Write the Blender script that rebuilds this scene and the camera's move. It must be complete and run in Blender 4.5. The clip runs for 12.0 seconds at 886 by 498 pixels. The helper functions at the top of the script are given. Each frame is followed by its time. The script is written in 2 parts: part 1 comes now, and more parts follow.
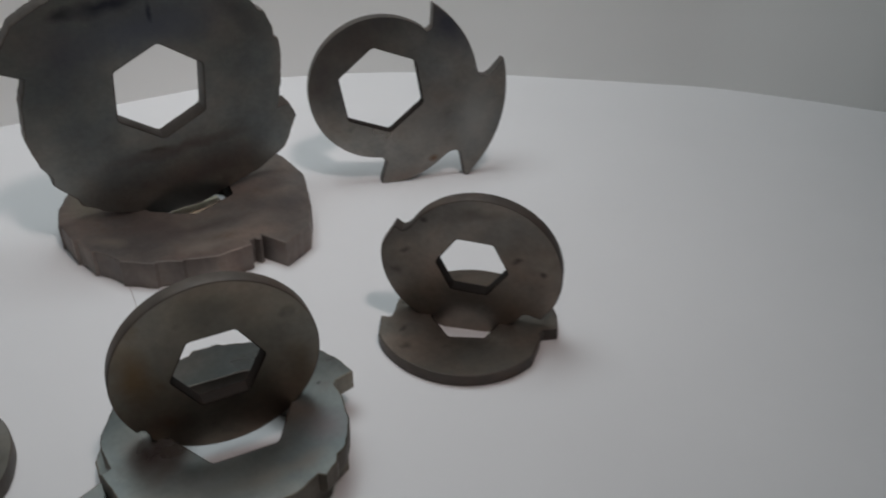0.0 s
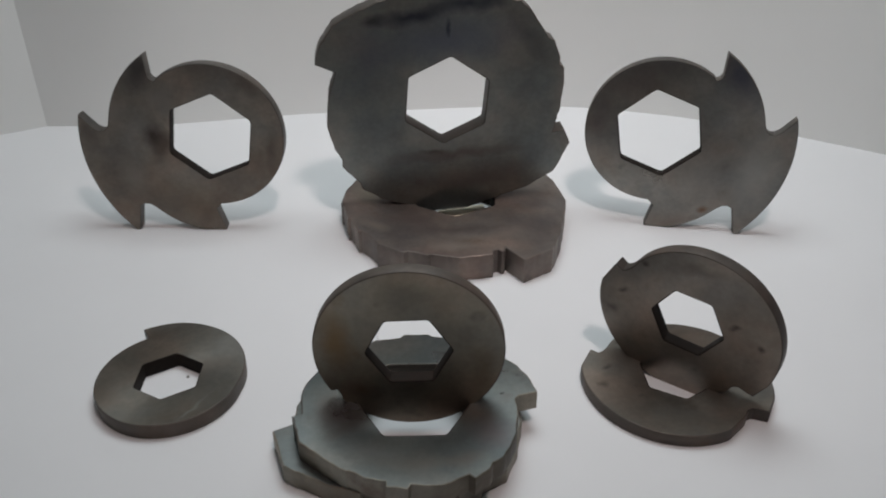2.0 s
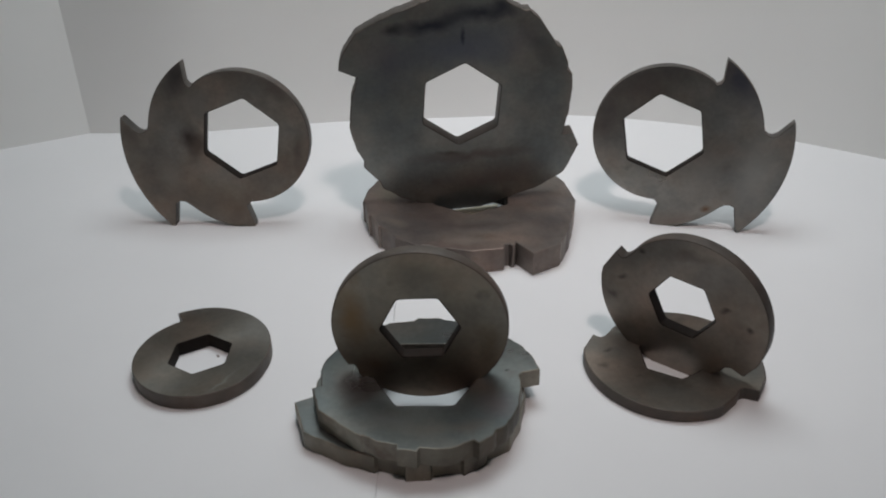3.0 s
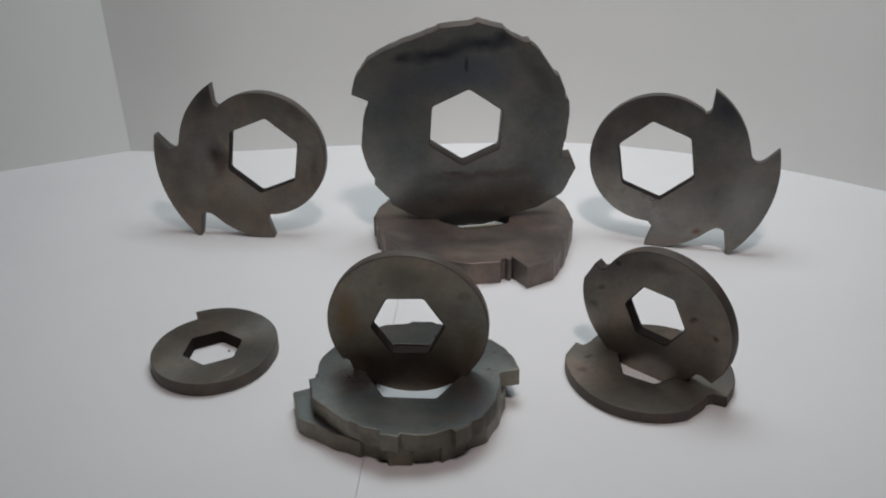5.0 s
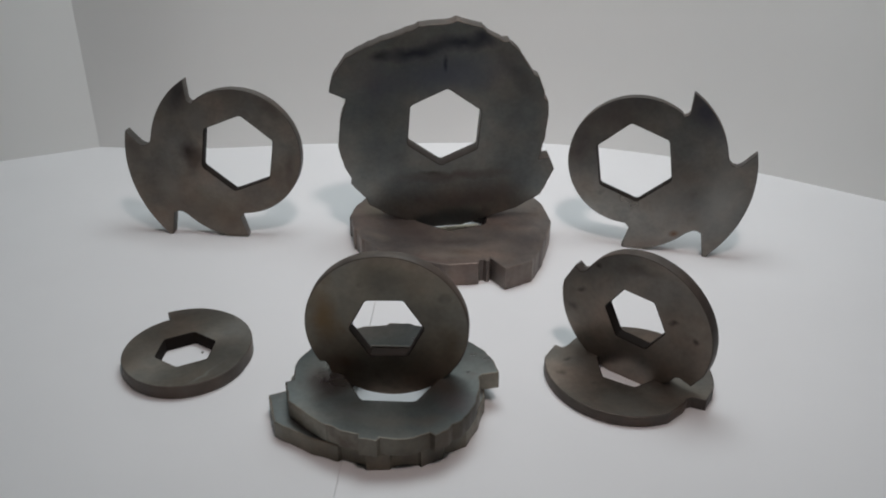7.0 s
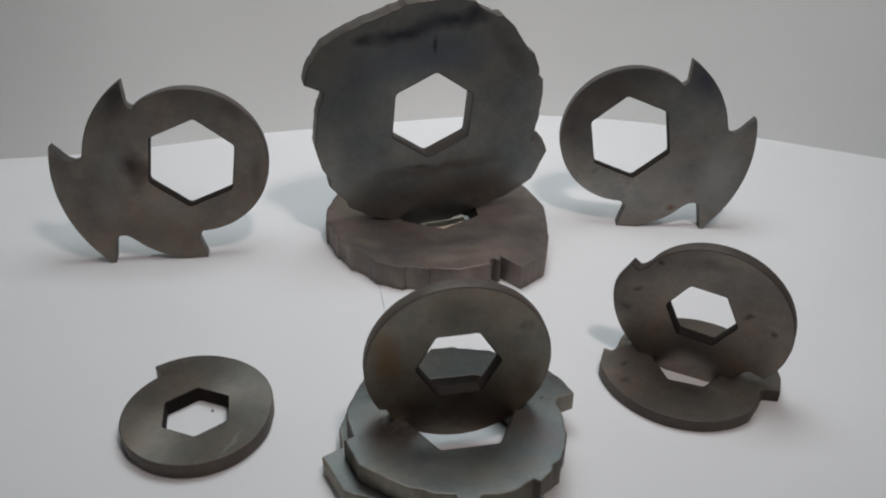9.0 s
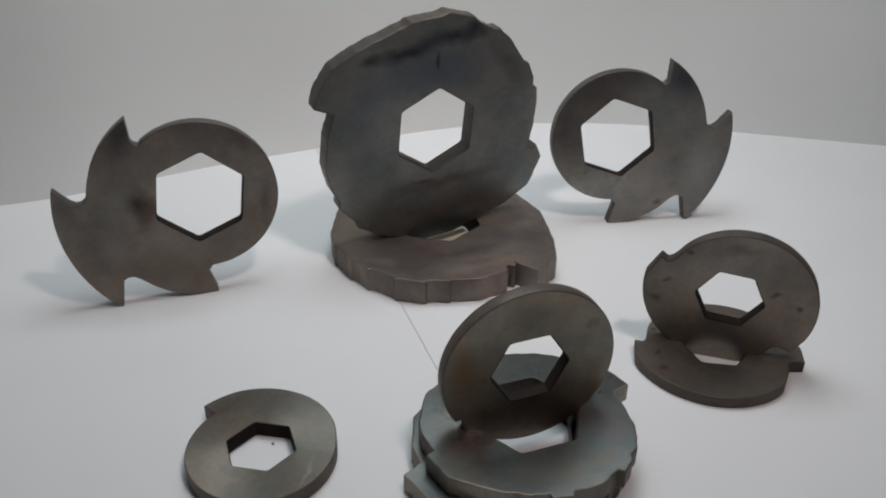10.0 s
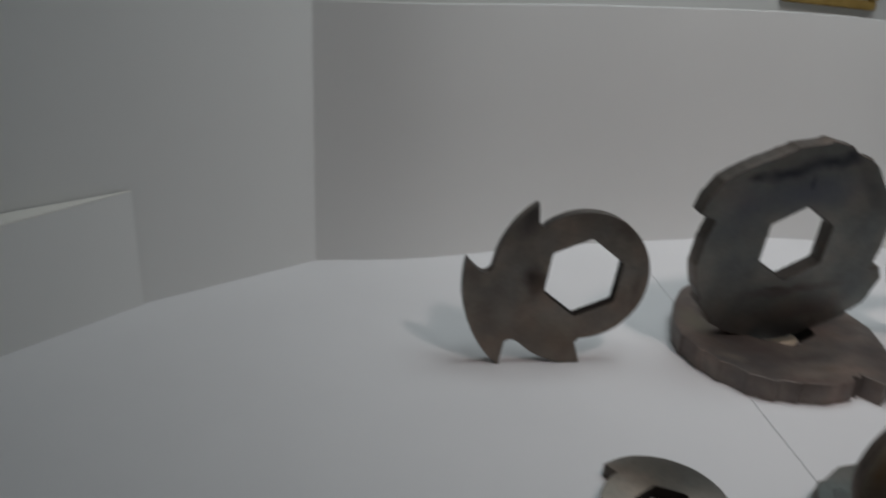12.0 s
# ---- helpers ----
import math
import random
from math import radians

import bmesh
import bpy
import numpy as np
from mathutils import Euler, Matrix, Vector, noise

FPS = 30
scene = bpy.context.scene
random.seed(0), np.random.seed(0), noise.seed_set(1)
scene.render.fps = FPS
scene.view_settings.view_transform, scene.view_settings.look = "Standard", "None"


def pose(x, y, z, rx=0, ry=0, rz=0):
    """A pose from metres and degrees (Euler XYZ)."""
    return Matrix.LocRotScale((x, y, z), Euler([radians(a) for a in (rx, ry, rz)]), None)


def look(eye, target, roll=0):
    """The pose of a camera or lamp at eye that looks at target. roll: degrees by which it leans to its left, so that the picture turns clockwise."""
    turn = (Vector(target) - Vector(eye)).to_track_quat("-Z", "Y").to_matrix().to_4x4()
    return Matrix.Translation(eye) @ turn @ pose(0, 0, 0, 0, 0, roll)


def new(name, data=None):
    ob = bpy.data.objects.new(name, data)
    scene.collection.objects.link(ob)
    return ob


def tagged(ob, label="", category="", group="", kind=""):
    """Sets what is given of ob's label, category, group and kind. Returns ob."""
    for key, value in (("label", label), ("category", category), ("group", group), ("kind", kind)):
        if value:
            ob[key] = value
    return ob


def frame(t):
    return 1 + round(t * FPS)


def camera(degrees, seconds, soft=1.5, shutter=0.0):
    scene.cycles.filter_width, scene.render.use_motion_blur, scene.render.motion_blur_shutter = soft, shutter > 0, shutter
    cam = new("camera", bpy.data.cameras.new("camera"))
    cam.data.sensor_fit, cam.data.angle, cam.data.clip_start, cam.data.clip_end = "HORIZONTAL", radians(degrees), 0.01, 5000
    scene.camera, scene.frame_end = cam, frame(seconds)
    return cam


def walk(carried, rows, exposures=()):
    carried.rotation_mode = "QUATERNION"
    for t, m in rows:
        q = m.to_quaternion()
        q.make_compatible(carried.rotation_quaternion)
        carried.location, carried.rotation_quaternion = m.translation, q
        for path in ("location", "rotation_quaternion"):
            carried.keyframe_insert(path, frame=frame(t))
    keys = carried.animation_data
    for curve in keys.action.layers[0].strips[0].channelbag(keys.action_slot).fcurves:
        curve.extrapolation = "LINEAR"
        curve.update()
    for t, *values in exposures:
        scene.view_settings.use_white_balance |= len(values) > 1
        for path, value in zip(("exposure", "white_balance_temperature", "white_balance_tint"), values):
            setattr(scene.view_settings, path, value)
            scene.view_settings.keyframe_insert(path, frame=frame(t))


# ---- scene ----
cam = camera(55.0, 12.0, soft=2.0, shutter=0.4)
PATH = [
    (0, (-0.0984, -0.5316, 0.3287), (0.1095, -0.1267, 0.0201), 1.34),
    (0.5, (-0.0724, -0.5078, 0.3212), (0.0817, -0.0792, 0.0128), -0.25),
    (1, (-0.0335, -0.5215, 0.3301), (0.0402, -0.0753, 0.0170), 0.01),
    (1.5, (-0.0263, -0.5365, 0.3334), (0.0031, -0.0777, 0.0315), -0.38),
    (2, (-0.0449, -0.5590, 0.3318), (-0.0352, -0.0933, 0.0393), -0.03),
    (2.5, (-0.0469, -0.5819, 0.3331), (-0.0387, -0.1109, 0.0493), -0.08),
    (3, (-0.0343, -0.6011, 0.3344), (-0.0436, -0.1281, 0.0539), -0.91),
    (3.2, (-0.0227, -0.6099, 0.3354), (-0.0360, -0.1379, 0.0533), -0.76),
    (4.8, (0.0013, -0.6454, 0.3421), (-0.0306, -0.1639, 0.0782), -0.05),
    (5, (0.0001, -0.6462, 0.3419), (-0.0375, -0.1636, 0.0808), -1.01),
    (5.5, (0.0002, -0.6473, 0.3416), (-0.0322, -0.1653, 0.0787), 0.30),
    (6, (0.0005, -0.6460, 0.3412), (-0.0320, -0.1640, 0.0800), 0.15),
    (6.5, (0.0011, -0.6442, 0.3404), (-0.0272, -0.1618, 0.0777), 0.07),
    (6.7, (0.0000, -0.6425, 0.3400), (-0.0256, -0.1600, 0.0790), 0.10),
    (8.3, (-0.0830, -0.6007, 0.3369), (-0.0382, -0.1279, 0.0595), 1.63),
    (8.5, (-0.0976, -0.5864, 0.3361), (-0.0428, -0.1195, 0.0505), 1.05),
    (9, (-0.1311, -0.5555, 0.3390), (-0.0399, -0.0958, 0.0511), 1.38),
    (9.5, (-0.1807, -0.5385, 0.3379), (-0.0538, -0.0856, 0.0528), -0.05),
    (10, (-0.2187, -0.5411, 0.3420), (-0.0592, -0.0951, 0.0625), 0.43),
    (10.5, (-0.2480, -0.5672, 0.3418), (-0.0736, -0.1272, 0.0615), 3.57),
    (11, (-0.2874, -0.5836, 0.3476), (-0.1304, -0.1284, 0.0819), 3.41),
    (11.5, (-0.3465, -0.5896, 0.3599), (-0.2242, -0.1155, 0.1093), 1.66),
    (12, (-0.4092, -0.5606, 0.3702), (-0.3256, -0.0696, 0.1368), 3.22),
]
walk(cam, [(t, look(eye, target, roll)) for t, eye, target, roll in PATH],
     [(0, -0.35), (0.5, -0.31), (1.0, -0.16), (2.0, 0.0), (6.5, 0.0), (8.5, 0.0), (10.5, -0.07), (11.0, -0.17), (11.5, -0.38), (12.0, -0.58)])

# ---- world and lights ----
world = bpy.data.worlds.new("world")
scene.world = world
world.use_nodes = True
wbg = world.node_tree.nodes["Background"]
sky = world.node_tree.nodes.new("ShaderNodeTexSky")
sky.sky_type = "NISHITA"
sky.sun_disc = False
sky.sun_elevation, sky.sun_rotation = radians(35), radians(120)
world.node_tree.links.new(sky.outputs[0], wbg.inputs[0])
wbg.inputs[1].default_value = 0.1


def area_lamp(name, m, sx, sy, watts, colour, spread=180):
    data = bpy.data.lights.new(name, "AREA")
    data.shape, data.size, data.size_y, data.energy, data.color = "RECTANGLE", sx, sy, watts, colour
    data.spread = radians(spread)
    ob = new(name, data)
    ob.matrix_world = m
    return ob


LAMP = (0.0, 0.05, 0.80)
LAMP_FRONT = (0.10, -0.54, 1.02)
area_lamp("ceiling_lamp_light", pose(LAMP[0], LAMP[1], LAMP[2] - 0.02), 0.46, 0.36, 3.0, (0.89, 0.985, 1.02))
area_lamp("front_lamp_light", look((LAMP_FRONT[0], LAMP_FRONT[1], LAMP_FRONT[2] - 0.03), (0.0, 0.12, 0.0)), 0.09, 0.09, 0.56, (1.14, 0.955, 0.92), 72)


# ---- materials ----
def material(name):
    m = bpy.data.materials.new(name)
    m.use_nodes = True
    nt = m.node_tree
    return m, nt, nt.nodes["Principled BSDF"]


def node(nt, kind, **values):
    n = nt.nodes.new(kind)
    for key, value in values.items():
        n.inputs[key].default_value = value
    return n


def ramp(nt, source, stops):
    r = nt.nodes.new("ShaderNodeValToRGB")
    while len(r.color_ramp.elements) < len(stops):
        r.color_ramp.elements.new(0.5)
    for e, (p, c) in zip(r.color_ramp.elements, stops):
        e.position, e.color = p, (*c, 1.0)
    nt.links.new(source, r.inputs[0])
    return r


def coords(nt, scale=(1, 1, 1)):
    tc = nt.nodes.new("ShaderNodeTexCoord")
    mp = nt.nodes.new("ShaderNodeMapping")
    mp.inputs["Scale"].default_value = scale
    nt.links.new(tc.outputs["Object"], mp.inputs["Vector"])
    return mp.outputs["Vector"]


def noise_tex(nt, vec, scale, detail=4.0, rough=0.55):
    n = node(nt, "ShaderNodeTexNoise", Scale=scale, Detail=detail, Roughness=rough)
    nt.links.new(vec, n.inputs["Vector"])
    return n.outputs["Fac"]


def mix_rgb(nt, fac, a, b, mode="MIX"):
    m = nt.nodes.new("ShaderNodeMix")
    m.data_type, m.blend_type = "RGBA", mode
    for sock, v in ((m.inputs[0], fac), (m.inputs[6], a), (m.inputs[7], b)):
        if isinstance(v, (int, float)):
            sock.default_value = v
        elif isinstance(v, tuple):
            sock.default_value = (*v, 1.0)
        else:
            nt.links.new(v, sock)
    return m.outputs[2]


def steel(name, dark, mid, light, rust, rust_amount, metallic, rough, brush=(1, 1, 1), bump=0.12, turned=0.0, stains_and_sheen=()):
    """Worn tool steel: broad oxide blotches, faint grain, some rust staining and dark smears; some listed patches paint
    sheen.
    """
    m, nt, bsdf = material(name)
    info = nt.nodes.new("ShaderNodeObjectInfo")
    shift = nt.nodes.new("ShaderNodeVectorMath")
    shift.operation = "ADD"
    spread = nt.nodes.new("ShaderNodeMath")
    spread.operation, spread.inputs[1].default_value = "MULTIPLY", 3.0
    nt.links.new(info.outputs["Random"], spread.inputs[0])
    nt.links.new(coords(nt), shift.inputs[0])
    nt.links.new(spread.outputs[0], shift.inputs[1])
    vec = shift.outputs[0]
    blotch = noise_tex(nt, vec, 17.0, 4.0, 0.55)
    col = ramp(nt, blotch, ((0.32, dark), (0.52, mid), (0.70, light))).outputs[0]
    grain = noise_tex(nt, coords(nt, brush), 300.0, 3.0, 0.6)
    gcol = ramp(nt, grain, ((0.3, (0.92, 0.92, 0.92)), (0.7, (1.06, 1.06, 1.06)))).outputs[0]
    col = mix_rgb(nt, 1.0, col, gcol, "MULTIPLY")
    mottle = ramp(nt, noise_tex(nt, vec, 70.0, 5.0, 0.65), ((0.35, (1.08, 1.07, 1.05)), (0.5, (1.16, 1.155, 1.14)), (0.66, (1.24, 1.23, 1.21)))).outputs[0]
    col = mix_rgb(nt, 1.0, col, mottle, "MULTIPLY")
    tint = ramp(nt, noise_tex(nt, vec, 26.0, 3.0, 0.5), ((0.33, (0.84, 0.89, 0.93)), (0.5, (1.0, 1.0, 0.99)), (0.68, (1.18, 1.07, 1.02)))).outputs[0]
    col = mix_rgb(nt, 1.0, col, tint, "MULTIPLY")
    stain = ramp(nt, noise_tex(nt, vec, 34.0, 4.0, 0.6), ((0.58, (0, 0, 0)), (0.72, (rust_amount,) * 3))).outputs[0]
    col = mix_rgb(nt, stain, col, rust)
    smear = ramp(nt, noise_tex(nt, vec, 48.0, 3.0, 0.5), ((0.68, (0, 0, 0)), (0.78, (0.4, 0.4, 0.4)))).outputs[0]
    col = mix_rgb(nt, smear, col, tuple(0.3 * c for c in dark))
    for x, y, rx, ry, turn, colour, strength in stains_and_sheen:
        mp = nt.nodes.new("ShaderNodeMapping")
        mp.vector_type = "TEXTURE"
        mp.inputs["Location"].default_value = (x / 1000, y / 1000, 0)
        mp.inputs["Rotation"].default_value = (0, 0, radians(turn))
        mp.inputs["Scale"].default_value = (rx / 1000, ry / 1000, 1)
        tc = nt.nodes.new("ShaderNodeTexCoord")
        warp = node(nt, "ShaderNodeTexNoise", Scale=60.0, Detail=3.0)
        nt.links.new(tc.outputs["Object"], warp.inputs["Vector"])
        wv = nt.nodes.new("ShaderNodeVectorMath")
        wv.operation = "MULTIPLY_ADD"
        wv.inputs[1].default_value = (0.012, 0.012, 0.0)
        nt.links.new(warp.outputs["Color"], wv.inputs[0])
        nt.links.new(tc.outputs["Object"], wv.inputs[2])
        sh = nt.nodes.new("ShaderNodeVectorMath")
        sh.inputs[1].default_value = (-0.006, -0.006, 0.0)
        nt.links.new(wv.outputs[0], sh.inputs[0])
        nt.links.new(sh.outputs[0], mp.inputs["Vector"])
        ln = nt.nodes.new("ShaderNodeVectorMath")
        ln.operation = "LENGTH"
        flat = nt.nodes.new("ShaderNodeVectorMath")
        flat.operation = "MULTIPLY"
        flat.inputs[1].default_value = (1, 1, 0)
        nt.links.new(mp.outputs[0], flat.inputs[0])
        nt.links.new(flat.outputs[0], ln.inputs[0])
        mask = ramp(nt, ln.outputs["Value"], ((0.15, (strength,) * 3), (1.0, (0, 0, 0)))).outputs[0]
        col = mix_rgb(nt, mask, col, colour)
    if turned:
        tan = nt.nodes.new("ShaderNodeTangent")
        tan.direction_type, tan.axis = "RADIAL", "Z"
        nt.links.new(tan.outputs[0], bsdf.inputs["Tangent"])
        bsdf.inputs["Anisotropic"].default_value = turned
    nt.links.new(col, bsdf.inputs["Base Color"])
    bsdf.inputs["Metallic"].default_value = metallic
    rr = ramp(nt, blotch, ((0.3, (rough + 0.10,) * 3), (0.75, (rough - 0.07,) * 3)))
    nt.links.new(rr.outputs[0], bsdf.inputs["Roughness"])
    b = node(nt, "ShaderNodeBump", Strength=bump, Distance=0.0004)
    add = nt.nodes.new("ShaderNodeMath")
    add.operation = "ADD"
    nt.links.new(grain, add.inputs[0])
    nt.links.new(noise_tex(nt, vec, 90.0, 3.0), add.inputs[1])
    nt.links.new(add.outputs[0], b.inputs["Height"])
    nt.links.new(b.outputs[0], bsdf.inputs["Normal"])
    return m


RUST = (0.10, 0.055, 0.03)
NAVY, SOOT = (0.028, 0.030, 0.045), (0.035, 0.03, 0.027)
# Pale lower right and dark bluish upper tooth paint a reflection gradient.
STEEL_HOOK = steel("hook_steel", (0.13, 0.119, 0.11), (0.185, 0.172, 0.158), (0.25, 0.237, 0.22), (0.13, 0.095, 0.075), 0.3, 0.9, 0.33,
                   stains_and_sheen=((38, -58, 5, 4, 0, (0.13, 0.06, 0.025), 0.8), (20, -68, 26, 8, 5, (0.17, 0.13, 0.11), 0.5), (50, 46, 32, 20, -60, (0.075, 0.08, 0.108), 0.8), (-20, 40, 40, 16, 25, (0.12, 0.105, 0.10), 0.55), (70, -25, 22, 36, 0, (0.285, 0.282, 0.265), 0.6), (30, -30, 22, 26, 10, (0.27, 0.262, 0.245), 0.5), (-44, 10, 12, 30, 0, (0.115, 0.10, 0.10), 0.5)))
STEEL_HOOK_BROWN = steel("hook_steel_brown", (0.145, 0.122, 0.105), (0.195, 0.17, 0.148), (0.25, 0.225, 0.2), RUST, 0.4, 0.85, 0.38,
                         stains_and_sheen=((-39, 1, 12, 17, 20, (0.05, 0.036, 0.034), 0.9), (-36, -8, 18, 9, 50, (0.10, 0.075, 0.06), 0.5), (-20, -52, 34, 18, -20, (0.13, 0.09, 0.06), 0.5), (44, -8, 6, 22, 0, (0.10, 0.08, 0.07), 0.5), (30, 40, 16, 8, -40, (0.10, 0.08, 0.07), 0.5), (-44, 52, 14, 24, -25, (0.06, 0.056, 0.06), 0.8), (-30, 30, 16, 12, 30, (0.235, 0.215, 0.195), 0.6), (-60, -30, 12, 26, 15, (0.24, 0.215, 0.19), 0.5), (-88, 4, 12, 16, 0, (0.11, 0.095, 0.085), 0.6), (-66, 20, 14, 10, 30, (0.24, 0.22, 0.2), 0.5)))
# The two soft blue tints paint reflected sheen; the navy smears are marks.
STEEL_BLUE = steel("blued_steel", (0.128, 0.130, 0.124), (0.16, 0.163, 0.154), (0.195, 0.197, 0.186), (0.085, 0.068, 0.06), 0.3, 0.85, 0.34,
                   stains_and_sheen=((0, 44, 64, 22, 4, (0.108, 0.119, 0.15), 0.65), (-52, 34, 26, 30, 20, (0.10, 0.112, 0.145), 0.5), (-22, 62, 36, 7, 6, NAVY, 0.85), (12, 69, 34, 9, 4, NAVY, 0.8), (30, 73, 10, 10, 0, NAVY, 0.7), (-50, 59, 10, 6, 10, (0.02, 0.02, 0.026), 0.6),
                           (1, 53, 2.5, 8, 0, NAVY, 0.8), (56, 44, 10, 30, 40, (0.06, 0.06, 0.06), 0.5), (8, -42, 60, 6, 4, (0.085, 0.063, 0.057), 0.6), (-10, -40, 12, 3, 2, (0.05, 0.04, 0.036), 0.6), (20, -62, 50, 14, 8, (0.12, 0.098, 0.09), 0.55)))
STEEL_RUSTY = steel("rusty_forged_steel", (0.098, 0.080, 0.074), (0.148, 0.124, 0.113), (0.205, 0.176, 0.156), RUST, 0.45, 0.6, 0.48, bump=0.35,
                    stains_and_sheen=((-66, 10, 16, 30, 0, (0.20, 0.17, 0.12), 0.7), (0, -52, 60, 8, 4, (0.10, 0.075, 0.07), 0.6), (55, 20, 20, 26, 0, (0.26, 0.22, 0.19), 0.5), (-30, -40, 26, 12, -15, (0.11, 0.08, 0.075), 0.6), (-58, -46, 16, 8, -40, (0.27, 0.23, 0.19), 0.6), (-4, -74, 20, 8, 0, (0.26, 0.22, 0.19), 0.6), (36, -56, 18, 9, 25, (0.27, 0.22, 0.19), 0.5), (60, -14, 16, 10, 10, (0.09, 0.07, 0.065), 0.5), (-50, 26, 12, 12, 0, (0.08, 0.06, 0.05), 0.6)))
BROWN_STAINS = ((-28, 30, 3, 3, 0, SOOT, 0.8), (26, 8, 4, 2.5, 20, SOOT, 0.7), (40, 2, 3, 3, 0, SOOT, 0.8), (-38, 8, 4, 3, 0, SOOT, 0.6), (0, 36, 20, 5, 10, (0.09, 0.075, 0.062), 0.5), (-44, -6, 5, 4, 0, SOOT, 0.5))
STEEL_BROWN = steel("browned_steel", (0.145, 0.125, 0.108), (0.195, 0.17, 0.148), (0.24, 0.213, 0.188), (0.10, 0.065, 0.042), 0.4, 0.85, 0.36, turned=0.45, stains_and_sheen=BROWN_STAINS)
STEEL_UMBER = steel("umber_steel", (0.125, 0.112, 0.092), (0.17, 0.152, 0.125), (0.205, 0.188, 0.158), (0.12, 0.07, 0.03), 0.45, 0.85, 0.35, turned=0.5,
                    stains_and_sheen=((-36, 6, 11, 26, 10, (0.16, 0.10, 0.045), 0.75), (-26, -26, 14, 10, 0, (0.10, 0.055, 0.03), 0.5), (38, -12, 8, 18, 0, (0.13, 0.1, 0.055), 0.5), (4, 34, 22, 8, 0, (0.12, 0.11, 0.09), 0.5)))
# The purplish and the pale patches paint reflections and a highlight on the face.
STEEL_GREY = steel("grey_ground_steel", (0.13, 0.138, 0.135), (0.17, 0.179, 0.174), (0.215, 0.225, 0.218), (0.16, 0.125, 0.12), 0.5, 0.85, 0.31, turned=0.55,
                   stains_and_sheen=((-40, -10, 14, 16, 30, (0.16, 0.13, 0.135), 0.7), (-20, -40, 22, 9, -20, (0.27, 0.275, 0.265), 0.6), (40, -26, 16, 14, -30, (0.155, 0.125, 0.125), 0.65), (-34, -22, 16, 7, 30, (0.15, 0.12, 0.11), 0.5), (32, -14, 14, 8, -20, (0.17, 0.15, 0.14), 0.5), (46, 4, 1.6, 1.6, 0, SOOT, 0.9), (0, -46, 30, 6, 0, (0.22, 0.20, 0.175), 0.6), (26, -44, 16, 7, 25, (0.16, 0.135, 0.115), 0.6), (-46, -2, 9, 16, 0, (0.19, 0.17, 0.155), 0.5)))
# The pale narrow streak paints a highlight; a softer pale patch surrounds it.
STEEL_RING = steel("brushed_steel", (0.18, 0.16, 0.14), (0.225, 0.204, 0.18), (0.268, 0.247, 0.218), RUST, 0.3, 0.88, 0.34, turned=0.55,
                   stains_and_sheen=((22, -26, 15, 1.6, 62, (0.5, 0.47, 0.42), 0.75), (30, -20, 12, 16, 40, (0.30, 0.275, 0.245), 0.5), (30, 12, 14, 10, 40, (0.19, 0.165, 0.14), 0.5), (-34, -16, 10, 18, 30, (0.19, 0.16, 0.13), 0.5), (-18, 38, 16, 8, 20, (0.16, 0.12, 0.10), 0.5), (-32, 42, 4, 2.5, 20, SOOT, 0.8)))
SCALE_DARK = steel("dark_oxide_scale", (0.05, 0.042, 0.038), (0.075, 0.062, 0.054), (0.11, 0.093, 0.08), RUST, 0.5, 0.4, 0.55, bump=0.4)
# Rusty bore walls, taken near black so the colour holds the holes' shade.
SHADED_BORE = steel("shaded_rusty_bore", (0.009, 0.007, 0.006), (0.014, 0.0105, 0.009), (0.023, 0.018, 0.015), (0.025, 0.014, 0.009), 0.5, 0.0, 0.75, bump=0.4)
SHADED_BORE.node_tree.nodes["Principled BSDF"].inputs["Specular IOR Level"].default_value = 0.15
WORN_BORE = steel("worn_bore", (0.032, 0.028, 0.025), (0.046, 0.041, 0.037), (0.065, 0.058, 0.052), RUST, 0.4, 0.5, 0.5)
SCALE_EDGE = steel("dull_sheared_edge", (0.055, 0.048, 0.043), (0.088, 0.077, 0.069), (0.13, 0.114, 0.10), RUST, 0.4, 0.5, 0.48, bump=0.4)
SCALE_OLIVE = steel("olive_worn_edge", (0.07, 0.06, 0.048), (0.14, 0.125, 0.10), (0.24, 0.218, 0.18), (0.085, 0.055, 0.038), 0.7, 0.4, 0.5, bump=1.0)


def plain(name, a, b, scale, rough, bump=0.1, fine=300.0):
    m, nt, bsdf = material(name)
    vec = coords(nt)
    n = noise_tex(nt, vec, scale, 5.0, 0.6)
    nt.links.new(ramp(nt, n, ((0.3, a), (0.7, b))).outputs[0], bsdf.inputs["Base Color"])
    bsdf.inputs["Roughness"].default_value = rough
    bp = node(nt, "ShaderNodeBump", Strength=bump, Distance=0.0008)
    nt.links.new(noise_tex(nt, vec, fine, 3.0), bp.inputs["Height"])
    nt.links.new(bp.outputs[0], bsdf.inputs["Normal"])
    return m


PAPER = plain("white_paper", (0.752, 0.756, 0.768), (0.782, 0.786, 0.798), 6.0, 0.62, 0.05)
BOARD = plain("white_foam_board", (0.74, 0.75, 0.738), (0.775, 0.785, 0.772), 3.0, 0.7, 0.05)
# Lighter than the board: the light falling on the ledge is in its colour.
LIT_LEDGE = plain("lit_ledge_card", (0.86, 0.85, 0.80), (0.89, 0.88, 0.83), 3.0, 0.5, 0.03)
PLASTER = plain("painted_plaster", (0.72, 0.72, 0.70), (0.77, 0.77, 0.75), 2.0, 0.85, 0.2)
CARPET = plain("grey_carpet", (0.16, 0.15, 0.14), (0.24, 0.23, 0.21), 40.0, 0.95, 0.6)
WOOD = plain("table_wood", (0.20, 0.12, 0.07), (0.30, 0.19, 0.11), 12.0, 0.5, 0.2)
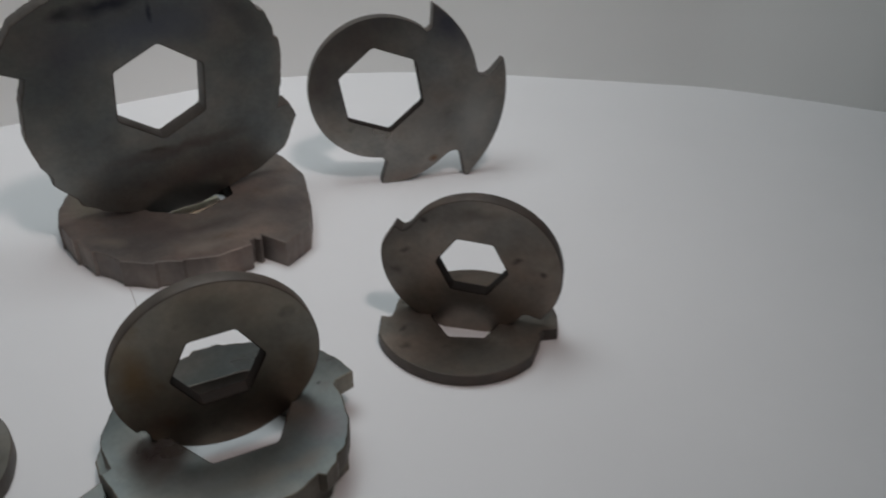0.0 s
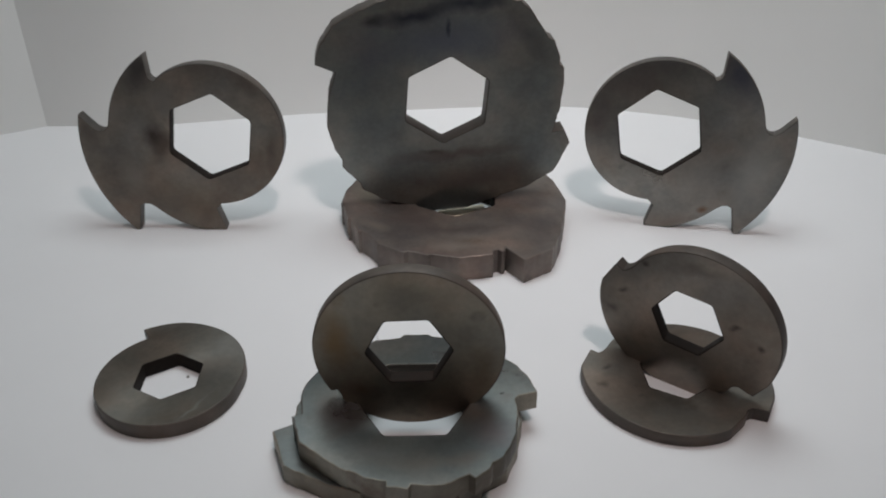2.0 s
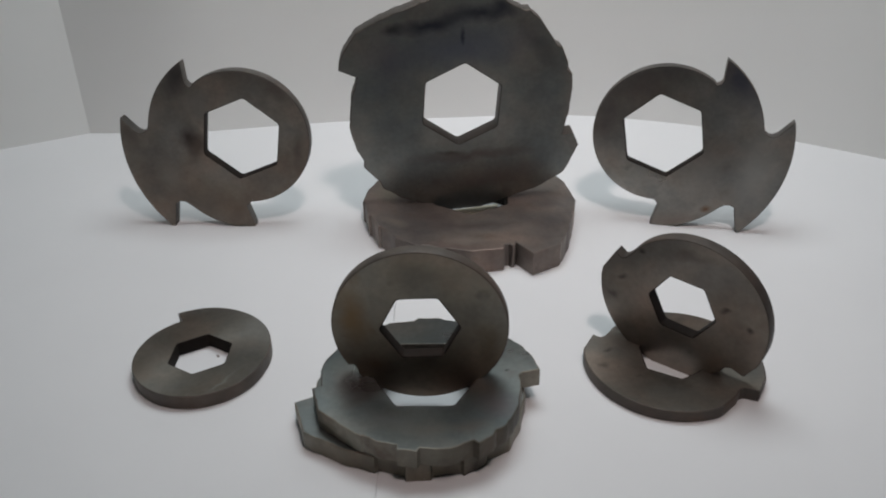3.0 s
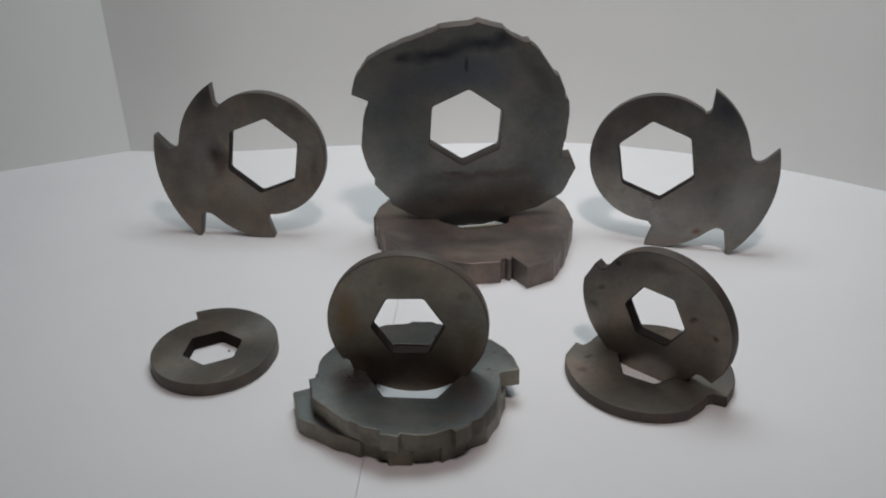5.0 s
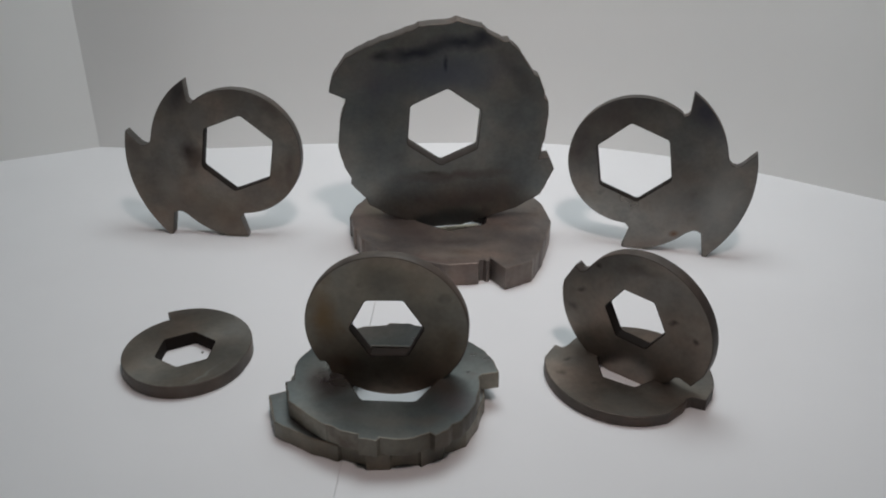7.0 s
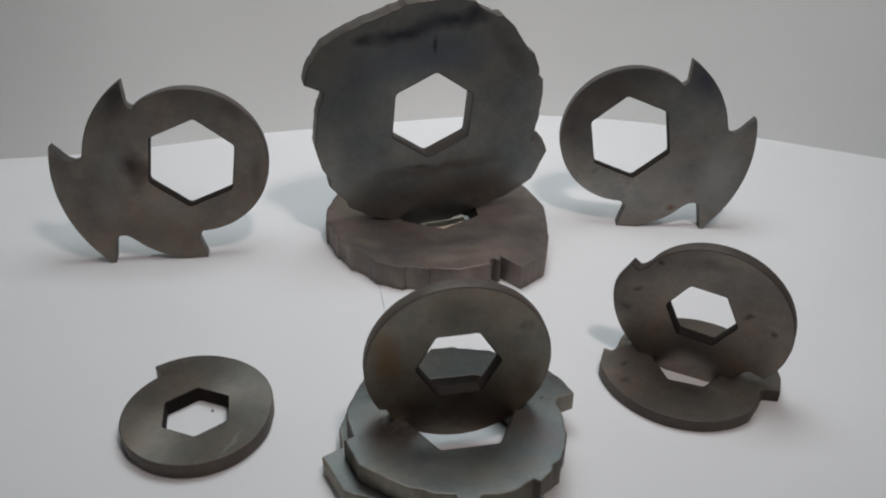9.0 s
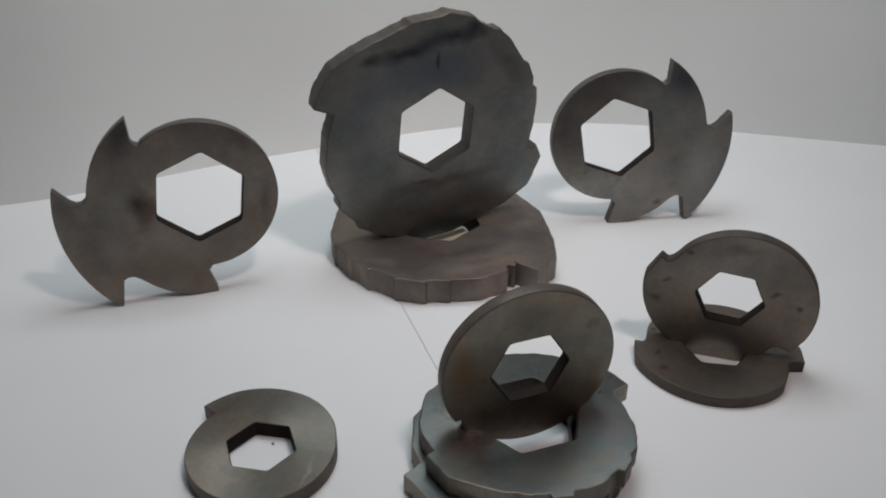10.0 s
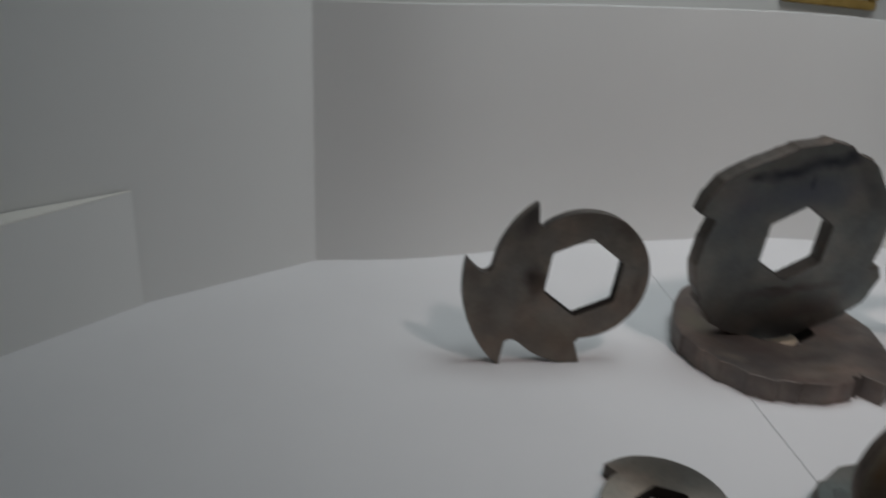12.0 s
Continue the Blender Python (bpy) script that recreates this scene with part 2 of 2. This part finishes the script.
GILT = plain("gilt_frame", (0.30, 0.19, 0.05), (0.50, 0.34, 0.11), 60.0, 0.4, 0.3)
PRINT = plain("picture_print", (0.28, 0.26, 0.20), (0.45, 0.40, 0.30), 9.0, 0.5, 0.05)
SPECK = plain("grit", (0.12, 0.11, 0.10), (0.25, 0.23, 0.21), 900.0, 0.8, 0.3)
WHITE_METAL = plain("white_enamel", (0.75, 0.75, 0.73), (0.8, 0.8, 0.78), 20.0, 0.4, 0.02)

glow, gnt, gb = material("lamp_diffuser")
gb.inputs["Base Color"].default_value = (0.9, 0.88, 0.84, 1)
gb.inputs["Emission Color"].default_value = (0.96, 0.99, 0.98, 1)
gb.inputs["Emission Strength"].default_value = 0.3


# ---- building helpers ----
def part(name, bm, mat, parent=None, label=""):
    me = bpy.data.meshes.new(name)
    bm.to_mesh(me)
    bm.free()
    me.materials.append(mat)
    ob = new(name, me)
    if parent:
        ob.parent = parent
    if label:
        ob["label"] = label
    return ob


def box(bm, x0, x1, y0, y1, z0, z1, bevel=0.0):
    made = bmesh.ops.create_cube(bm, size=1.0, matrix=Matrix.Translation(((x0 + x1) / 2, (y0 + y1) / 2, (z0 + z1) / 2)) @ Matrix.Diagonal((x1 - x0, y1 - y0, z1 - z0, 1)))
    if bevel:
        edges = {e for v in made["verts"] for e in v.link_edges}
        bmesh.ops.bevel(bm, geom=list(edges), offset=bevel, segments=2, affect="EDGES")
    return bm


def boxed(name, dims, mat, parent=None, bevel=0.0, label=""):
    return part(name, box(bmesh.new(), *dims, bevel), mat, parent, label)


def polar(r, a):
    return (r * math.cos(radians(a)), r * math.sin(radians(a)))


def arc(r0, a0, r1, a1, step=3.0):
    """Points from angle a0 to a1 while the radius runs from r0 to r1."""
    n = max(2, int(abs(a1 - a0) / step))
    return [polar(r0 + (r1 - r0) * i / n, a0 + (a1 - a0) * i / n) for i in range(n + 1)]


def hexagon(r, phase, cut=0.06):
    """A hexagonal bore with slightly eased corners."""
    corners = [Vector(polar(r, phase + 60 * i)) for i in range(6)]
    pts = []
    for i, c in enumerate(corners):
        before, after = corners[i - 1], corners[(i + 1) % 6]
        pts += [c.lerp(before, cut), c * 0.985, c.lerp(after, cut)]
    return [tuple(p) for p in pts]


def faces_to_part(name, me, keep, mat, parent):
    """A mesh of its own from those faces of me that keep() picks."""
    bm = bmesh.new()
    bm.from_mesh(me)
    bmesh.ops.delete(bm, geom=[f for f in bm.faces if not keep(f)], context="FACES")
    ob = part(name, bm, mat, parent)
    for p in ob.data.polygons:
        p.use_smooth = True
    ob.data.set_sharp_from_angle(angle=radians(28))
    return ob


def rough(points, amount, seed, step=1.6):
    """The outline with more points and a hacked, uneven edge; amount and step in mm."""
    rnd, out = random.Random(seed), []
    for p, q in zip(points, points[1:] + points[:1]):
        a, b = Vector(p), Vector(q)
        n = max(1, int((b - a).length / step))
        for k in range(n):
            c = a.lerp(b, k / n)
            d = amount * (noise.noise(Vector((c.x * 0.16, c.y * 0.16, seed))) + 0.6 * rnd.uniform(-1, 1) * (k > 0) * 0.5)
            out.append(tuple(c * (1 + d / max(c.length, 1))))
    return out


def plate(name, outer, bore, thick, mats, m, label, group, edge=0.5, size=1.0):
    """A cut steel plate: outline and bore in mm, front face at local z = 0, with worn, rounded edges."""
    cu = bpy.data.curves.new(name, "CURVE")
    cu.dimensions, cu.fill_mode = "2D", "BOTH"
    cu.extrude, cu.bevel_depth, cu.bevel_resolution, cu.offset = thick / 2000 - edge / 1000, edge / 1000, 2, -edge / 1000
    for loop in (outer, bore):
        sp = cu.splines.new("POLY")
        sp.points.add(len(loop) - 1)
        for pt, (x, y) in zip(sp.points, loop):
            pt.co = (x * size / 1000, y * size / 1000, 0, 1)
        sp.use_cyclic_u = True
    tmp = new("tmp", cu)
    bpy.context.view_layer.update()
    me = bpy.data.meshes.new_from_object(tmp.evaluated_get(bpy.context.evaluated_depsgraph_get()))
    bpy.data.objects.remove(tmp)
    me.transform(Matrix.Translation((0, 0, -thick / 2000)))
    root = new(name)
    root.matrix_world = m
    reach = 1.04 * size * max(math.hypot(*p) for p in bore) / 1000
    side = lambda f: abs(f.normal.z) < 0.97
    inner = lambda f: side(f) and f.calc_center_median().xy.length < reach
    faces_to_part("body", me, lambda f: not side(f), mats[0], root)
    faces_to_part("rim", me, lambda f: side(f) and not inner(f), mats[1], root)
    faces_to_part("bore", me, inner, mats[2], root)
    return tagged(root, label, "cutter", group)


def upright(x, y, z, yaw, tilt, spin=0.0):
    """Standing plates: turned on the plan by yaw, leaning back by tilt, rolled in their plane by spin."""
    return pose(x, y, z, 90 - tilt, 0, yaw) @ pose(0, 0, 0, 0, 0, spin)


# ---- the room ----
X0, X1, Y0, Y1, Z0, Z1 = -2.0, 2.0, -2.4, 0.53, -0.75, 1.65
tagged(boxed("floor", (X0 - 0.1, X1 + 0.1, Y0 - 0.1, Y1 + 0.1, Z0 - 0.1, Z0), CARPET), "grey carpet floor of the room", "floor", kind="structure")
tagged(boxed("ceiling", (X0 - 0.1, X1 + 0.1, Y0 - 0.1, Y1 + 0.1, Z1, Z1 + 0.1), PLASTER), "plain pale painted plaster ceiling", "ceiling", kind="structure")
tagged(boxed("wall_north", (X0, X1, Y1, Y1 + 0.1, Z0, Z1), PLASTER), "pale cream painted wall behind the table", "wall", kind="structure")
tagged(boxed("wall_south", (X0, X1, Y0 - 0.1, Y0, Z0, Z1), PLASTER), "plain pale painted room wall", "wall", kind="structure")
tagged(boxed("wall_west", (X0 - 0.1, X0, Y0, Y1, Z0, Z1), PLASTER), "plain pale painted room wall", "wall", kind="structure")
tagged(boxed("wall_east", (X1, X1 + 0.1, Y0, Y1, Z0, Z1), PLASTER), "plain pale painted room wall", "wall", kind="structure")



def hanging_lamp(at, w, d, turn, label):
    lamp = tagged(new("ceiling_lamp"), label, "lamp", "hanging lamps")
    lamp.location = at
    head = boxed("housing", (-w / 2 - 0.02, w / 2 + 0.02, -d / 2 - 0.02, d / 2 + 0.02, 0.0, 0.05), WHITE_METAL, lamp, 0.006)
    head.rotation_euler.x = turn
    pane = boxed("diffuser", (-w / 2, w / 2, -d / 2, d / 2, -0.008, -0.001), glow, lamp, 0.0, "glowing white diffuser panel")
    pane.rotation_euler.x = turn
    boxed("stem", (-0.012, 0.012, -0.012, 0.012, 0.04, Z1 - at[2]), WHITE_METAL, lamp)


hanging_lamp(LAMP, 0.46, 0.36, 0.0, "white enamel hanging lamp with glowing diffuser over the table")
hanging_lamp(LAMP_FRONT, 0.10, 0.10, 0.56, "white enamel hanging lamp tilted towards the table")

# ---- the table ----
table = tagged(new("table"), "wooden table covered with two white sheets", "table")
table.location = (0, -0.1, Z0)
TT = -0.003 - Z0
boxed("tabletop", (-0.95, 0.95, -0.72, 0.62, TT - 0.03, TT), WOOD, table, 0.003)
for lx in (-0.88, 0.88):
    for ly in (-0.65, 0.55):
        boxed("leg", (lx - 0.03, lx + 0.03, ly - 0.03, ly + 0.03, 0.0, TT - 0.03), WOOD, table, 0.002)
SEAM = -0.0775
tagged(boxed("white_sheet", (-0.93, SEAM - 0.00015, -0.80, 0.50, -0.003, 0.0), PAPER, None, 0.0004), "large matt white card sheet covering the table", "card sheet", "sheets on the table")
tagged(boxed("white_sheet", (SEAM + 0.00015, 0.93, -0.80, 0.50, -0.003, 0.0), PAPER, None, 0.0004), "large matt white card sheet covering the table", "card sheet", "sheets on the table")

# ---- the folding white board round the table ----
TOP = 0.248


def ribbon(points, z0, z1, thick):
    """An upright sheet of some thickness along a line on the plan; z0 and z1 may run from end to end."""
    bm = bmesh.new()
    rows = []
    n = len(points)
    for i, (x, y) in enumerate(points):
        a, b = Vector(points[max(0, i - 1)]), Vector(points[min(n - 1, i + 1)])
        d = (b - a).normalized()
        out = Vector((-d.y, d.x)) * thick
        f = i / (n - 1)
        f = f**1.5
        lo, hi = z0[0] + (z0[1] - z0[0]) * f, z1[0] + (z1[1] - z1[0]) * f
        rows.append([bm.verts.new(v) for v in ((x, y, lo), (x, y, hi), (x + out.x, y + out.y, hi), (x + out.x, y + out.y, lo))])
    for p, q in zip(rows, rows[1:]):
        for i in range(4):
            bm.faces.new((p[i], q[i], q[(i + 1) % 4], p[(i + 1) % 4]))
    bm.faces.new(rows[0])
    bm.faces.new(reversed(rows[-1]))
    bmesh.ops.recalc_face_normals(bm, faces=bm.faces)
    for f in bm.faces:
        f.smooth = False
    return bm


def smooth_line(points, n):
    """A Catmull-Rom line through points on the plan."""
    p = [Vector(q) for q in points]
    p = [2 * p[0] - p[1], *p, 2 * p[-1] - p[-2]]
    out = []
    for i in range(1, len(p) - 2):
        for k in range(n):
            t = k / n
            a, b, c, d = p[i - 1 : i + 3]
            out.append(tuple(0.5 * (2 * b + (c - a) * t + (2 * a - 5 * b + 4 * c - d) * t * t + (3 * b - a - 3 * c + d) * t**3)))
    return out + [tuple(p[-2])]


board = tagged(new("display_board"), "folding white foam board screen standing on the table", "display board")
CORNER, FOLD = (-0.406, 0.197), (-0.555, 0.117)
FAR, FLAP = (-0.88, -0.060), (-0.88, -0.158)
back = smooth_line([CORNER, (-0.300, 0.198), (-0.172, 0.220), (-0.066, 0.229), (0.040, 0.236), (0.104, 0.232), (0.155, 0.220), (0.212, 0.201), (0.290, 0.163), (0.365, 0.117), (0.430, 0.075), (0.485, 0.038), (0.551, -0.025), (0.620, -0.095), (0.80, -0.26)], 6)
ob = part("back_panel", ribbon(back, (0, 0), (TOP, TOP - 0.03), 0.004), BOARD, board)
for p in ob.data.polygons:
    p.use_smooth = abs(p.normal.z) < 0.5
ob.data.set_sharp_from_angle(angle=radians(40))
part("side_panel", ribbon([FAR, FOLD, CORNER], (0, 0), (TOP + 0.07, TOP), 0.004), BOARD, board)
# a low folded flap in front of the side panel, its top a narrow ledge
bm = bmesh.new()
low = [bm.verts.new((x, y, 0.0)) for x, y in (FOLD, FAR, FLAP)]
high = [bm.verts.new((x, y, z)) for (x, y), z in ((FOLD, 0.105), (FAR, 0.104), (FLAP, 0.103))]
for i in range(3):
    j = (i + 1) % 3
    bm.faces.new((low[i], low[j], high[j], high[i]))
bm.faces.new(low[::-1])
bmesh.ops.recalc_face_normals(bm, faces=bm.faces)
bmesh.ops.translate(bm, verts=bm.verts, vec=(0.0006, -0.0012, 0.0))
flap = part("folded_flap", bm, BOARD, board, "low white card flap with a narrow ledge")
bm = bmesh.new()
rim = [[bm.verts.new((x + 0.0006, y - 0.0012, z + dz)) for (x, y), z in ((FOLD, 0.105), (FAR, 0.104), (FLAP, 0.103))] for dz in (0.0002, 0.0012)]
for i in range(3):
    j = (i + 1) % 3
    bm.faces.new((rim[0][i], rim[0][j], rim[1][j], rim[1][i]))
bm.faces.new(rim[1])
bm.faces.new(rim[0][::-1])
bmesh.ops.recalc_face_normals(bm, faces=bm.faces)
part("ledge", bm, LIT_LEDGE, flap, "top of the flap, the light on it put into its colour")

# ---- picture on the wall ----
pic = tagged(new("picture_frame"), "small picture in a gilt frame on the wall", "picture")
pic.matrix_world = pose(0.284, Y1, 0.297, 0, 4.0, 0)
for d in ((-0.068, 0.068, -0.014, 0.0, -0.090, -0.078), (-0.068, 0.068, -0.014, 0.0, 0.078, 0.090), (-0.068, -0.056, -0.014, 0.0, -0.078, 0.078), (0.056, 0.068, -0.014, 0.0, -0.078, 0.078)):
    boxed("frame_rail", d, GILT, pic, 0.002)
boxed("print", (-0.056, 0.056, -0.007, -0.003, -0.078, 0.078), PRINT, pic, 0.0, "faded printed picture")

# ---- blades ----
HOOK = (
    arc(55.8, 53, 54, 268)
    + [(-0.3, -56.0), polar(58.2, -88), (-2.8, -74.3), (-3.0, -76.2), (14.0, -76.3)]
    + arc(77.4, -77, 76.0, -57)
    + [polar(75.4, -49), polar(76.3, -45.5), polar(79.0, -43.3), polar(83.0, -42.6), polar(100.2, -49.9), (67.8, -76.6)]
    + arc(101.4, -46.5, 96.6, 10.4)
    + [polar(85.5, 4.6), polar(81.5, 3.4), polar(78.4, 3.8), polar(75.6, 5.8), polar(74.6, 9)]
    + arc(74.6, 11, 74.3, 57.0)
    + [polar(60.5, 49.4), polar(57.5, 49.2), polar(55, 50.8)]
)
plate("cutter", HOOK, hexagon(33.8, 39.5), 9.0, (STEEL_HOOK, SCALE_EDGE, SHADED_BORE), upright(0.1237, 0.0046, 0.0745, -12.6, 4.0, 0.5), "grey-brown steel hooked cutter standing upright on its teeth", "hooked cutters", size=0.976)
plate("cutter", [(-x, y) for x, y in reversed(HOOK)], hexagon(33.8, 141.5), 9.5, (STEEL_HOOK_BROWN, SCALE_EDGE, SHADED_BORE), upright(-0.2007, 0.0053, 0.0743, -2.1, 4.0, 0.2), "brown-stained steel hooked cutter standing upright on its teeth", "hooked cutters", size=0.972)

TOOTHED = [polar(r, a) for r, a in ((93, 161), (94.5, 154), (93.5, 143), (88, 133), (84, 124), (81, 105), (82.5, 103), (81.5, 90), (84, 84), (84, 70), (81.5, 67), (81, 57), (83.4, 54.5), (82.6, 48), (80.6, 38), (80.2, 31.5), (82.8, 29), (82.4, 20), (80.8, 16.5), (83.2, 14), (82, 6), (80, -8), (81, -20), (88.2, -17.5), (96.4, -23), (99, -37), (93, -50), (87, -66), (88, -80), (88.5, -97), (86.5, -110), (89, -123), (89.5, -133), (87.5, -137), (88.2, -148), (85.6, -150.5), (86, -157), (84.5, -170), (81, 175), (79, 162))]
plate("cutter", rough(TOOTHED[::-1], 0.7, 3), hexagon(31.8, 25), 14.1, (STEEL_BLUE, SCALE_EDGE, WORN_BORE), upright(-0.0302, 0.0022, 0.1020, 5.3, -2.0, 0.5), "large dark blued steel cutter set upright in a lying cutter's bore", "big toothed cutters", 0.8, size=1.022)
LYING = [polar(r, a) for r, a in ((99, -64), (98.6, -50), (89, -36), (82, -20), (81, -6), (78.5, 17), (77.5, 30), (80, 48), (82, 80), (86, 110), (84, 128), (80, 149), (81.5, 174), (84, 188), (82.5, 189), (83.5, 204), (81.5, 205), (84.5, 217), (82.6, 218), (85, 231), (87, 232), (87, 246), (84.4, 247), (85.2, 257), (83.6, 258), (86, 271), (85.4, 286), (80.5, 287.5), (80.5, 289.5), (84, 290.5), (84, 292), (80.5, 293.5))]
plate("cutter", rough(LYING, 0.6, 5), hexagon(32, 30), 19.3, (STEEL_RUSTY, STEEL_RUSTY, SHADED_BORE), pose(-0.0235, 0.0170, 0.0193, 0, 0, -0.8), "large rusty brown steel toothed cutter lying flat", "big toothed cutters", 1.0, size=1.043)

LOWER = [polar(r, a) for r, a in ((72, 187), (73, 207), (64, 228), (60.5, 243), (58.2, 244), (59, 258), (61.8, 259), (61, 271), (58.6, 272), (59.5, 286), (61.8, 287), (60, 300), (58, 302), (61, 315), (58, 330), (57, 348), (56, 6), (55, 28), (54, 60), (53, 90), (55, 120), (59, 150), (61, 172), (61, 184))]
UPPER = [polar(r, a) for r, a in ((64, 3), (63, 12), (61, 24), (58, 36), (54, 60), (53, 80), (54, 82), (54, 97), (51.5, 100), (54, 116), (58, 145), (59.5, 168), (59.5, 178), (58.5, 190), (63.5, 191), (64.5, 208), (60, 228), (59.6, 237), (58.6, 238), (59.2, 247), (58, 256.5), (61.2, 257.5), (61.0, 261), (61.6, 267), (58.4, 268.5), (60, 274), (60.6, 283), (59.6, 291), (59.2, 295.5), (62.4, 297), (61.2, 306), (59.4, 309), (60.2, 315), (58.8, 322), (57, 332), (53.5, 350), (52.5, 358), (54, 0.5))]
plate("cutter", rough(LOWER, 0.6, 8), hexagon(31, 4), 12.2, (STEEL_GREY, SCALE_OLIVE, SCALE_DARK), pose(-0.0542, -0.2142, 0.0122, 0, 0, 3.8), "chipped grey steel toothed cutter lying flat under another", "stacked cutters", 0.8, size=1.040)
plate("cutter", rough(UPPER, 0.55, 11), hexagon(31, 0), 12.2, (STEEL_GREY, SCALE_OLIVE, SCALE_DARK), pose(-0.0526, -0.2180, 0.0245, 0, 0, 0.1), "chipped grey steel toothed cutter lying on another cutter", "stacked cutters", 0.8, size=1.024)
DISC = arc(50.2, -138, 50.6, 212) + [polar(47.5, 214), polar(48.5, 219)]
plate("cutter", DISC, hexagon(22.9, 2.5), 7.7, (STEEL_UMBER, SCALE_DARK, SHADED_BORE), upright(-0.0551, -0.2221, 0.0590, -1.9, -0.5, 0.6), "dark browned steel ring cutter set upright in stacked cutters' bore", "cutters with a hexagonal bore", 0.7, size=0.97)

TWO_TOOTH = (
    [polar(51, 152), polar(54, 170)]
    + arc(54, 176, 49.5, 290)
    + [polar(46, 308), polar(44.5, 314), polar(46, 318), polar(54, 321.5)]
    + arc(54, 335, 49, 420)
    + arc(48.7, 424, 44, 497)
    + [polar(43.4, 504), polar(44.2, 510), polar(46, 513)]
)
plate("cutter", TWO_TOOTH, hexagon(21, 31), 7.9, (STEEL_BROWN, SCALE_DARK, SHADED_BORE), pose(0.0984, -0.1820, 0.0079, 0, 0, 0.8), "brown steel two-toothed cutter lying flat", "two-toothed cutters", 0.7, size=1.012)
plate("cutter", TWO_TOOTH, hexagon(21, 56), 7.9, (STEEL_BROWN, SCALE_DARK, SHADED_BORE), upright(0.0972, -0.1870, 0.0478, -37.0, -3.5, 0.0), "brown steel two-toothed cutter set upright in a lying cutter's bore", "two-toothed cutters", 0.7, size=0.99)
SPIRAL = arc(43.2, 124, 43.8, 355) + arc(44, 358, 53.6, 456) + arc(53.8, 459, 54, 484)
plate("cutter", SPIRAL, hexagon(21, 33.5), 9.7, (STEEL_RING, SCALE_DARK, SHADED_BORE), pose(-0.1950, -0.1795, 0.0097, 0, 0, -3.1), "brushed steel ring cutter with one step lying flat alone", "cutters with a hexagonal bore", 0.6, size=0.947)

bm = bmesh.new()
bmesh.ops.create_icosphere(bm, subdivisions=2, radius=0.0011)
for v in bm.verts:
    v.co *= 0.8 + 0.5 * noise.noise(v.co * 900)
    v.co.z = max(v.co.z * 0.6, -0.0004)
speck = tagged(part("speck", bm, SPECK), "tiny dark speck of grit on the sheet", "grit")
speck.location = (-0.1877, -0.1700, 0.0004)

# a folded scrap of cream paper inside the lying cutter's bore
bm = bmesh.new()
box(bm, -0.018, 0.018, -0.006, 0.006, 0.0, 0.004, 0.0006)
for v in bm.verts:
    v.co.z *= 1.0 + 0.8 * (v.co.x > 0) + 0.3 * noise.noise(v.co * 300)
CREAM = plain("cream_paper", (0.66, 0.60, 0.47), (0.72, 0.66, 0.53), 30.0, 0.8, 0.1)
scrap = tagged(part("paper_scrap", bm, CREAM), "small folded scrap of cream paper on the sheet", "paper scrap")
scrap.matrix_world = pose(-0.018, 0.016, 0.0, 0, 0, 8)
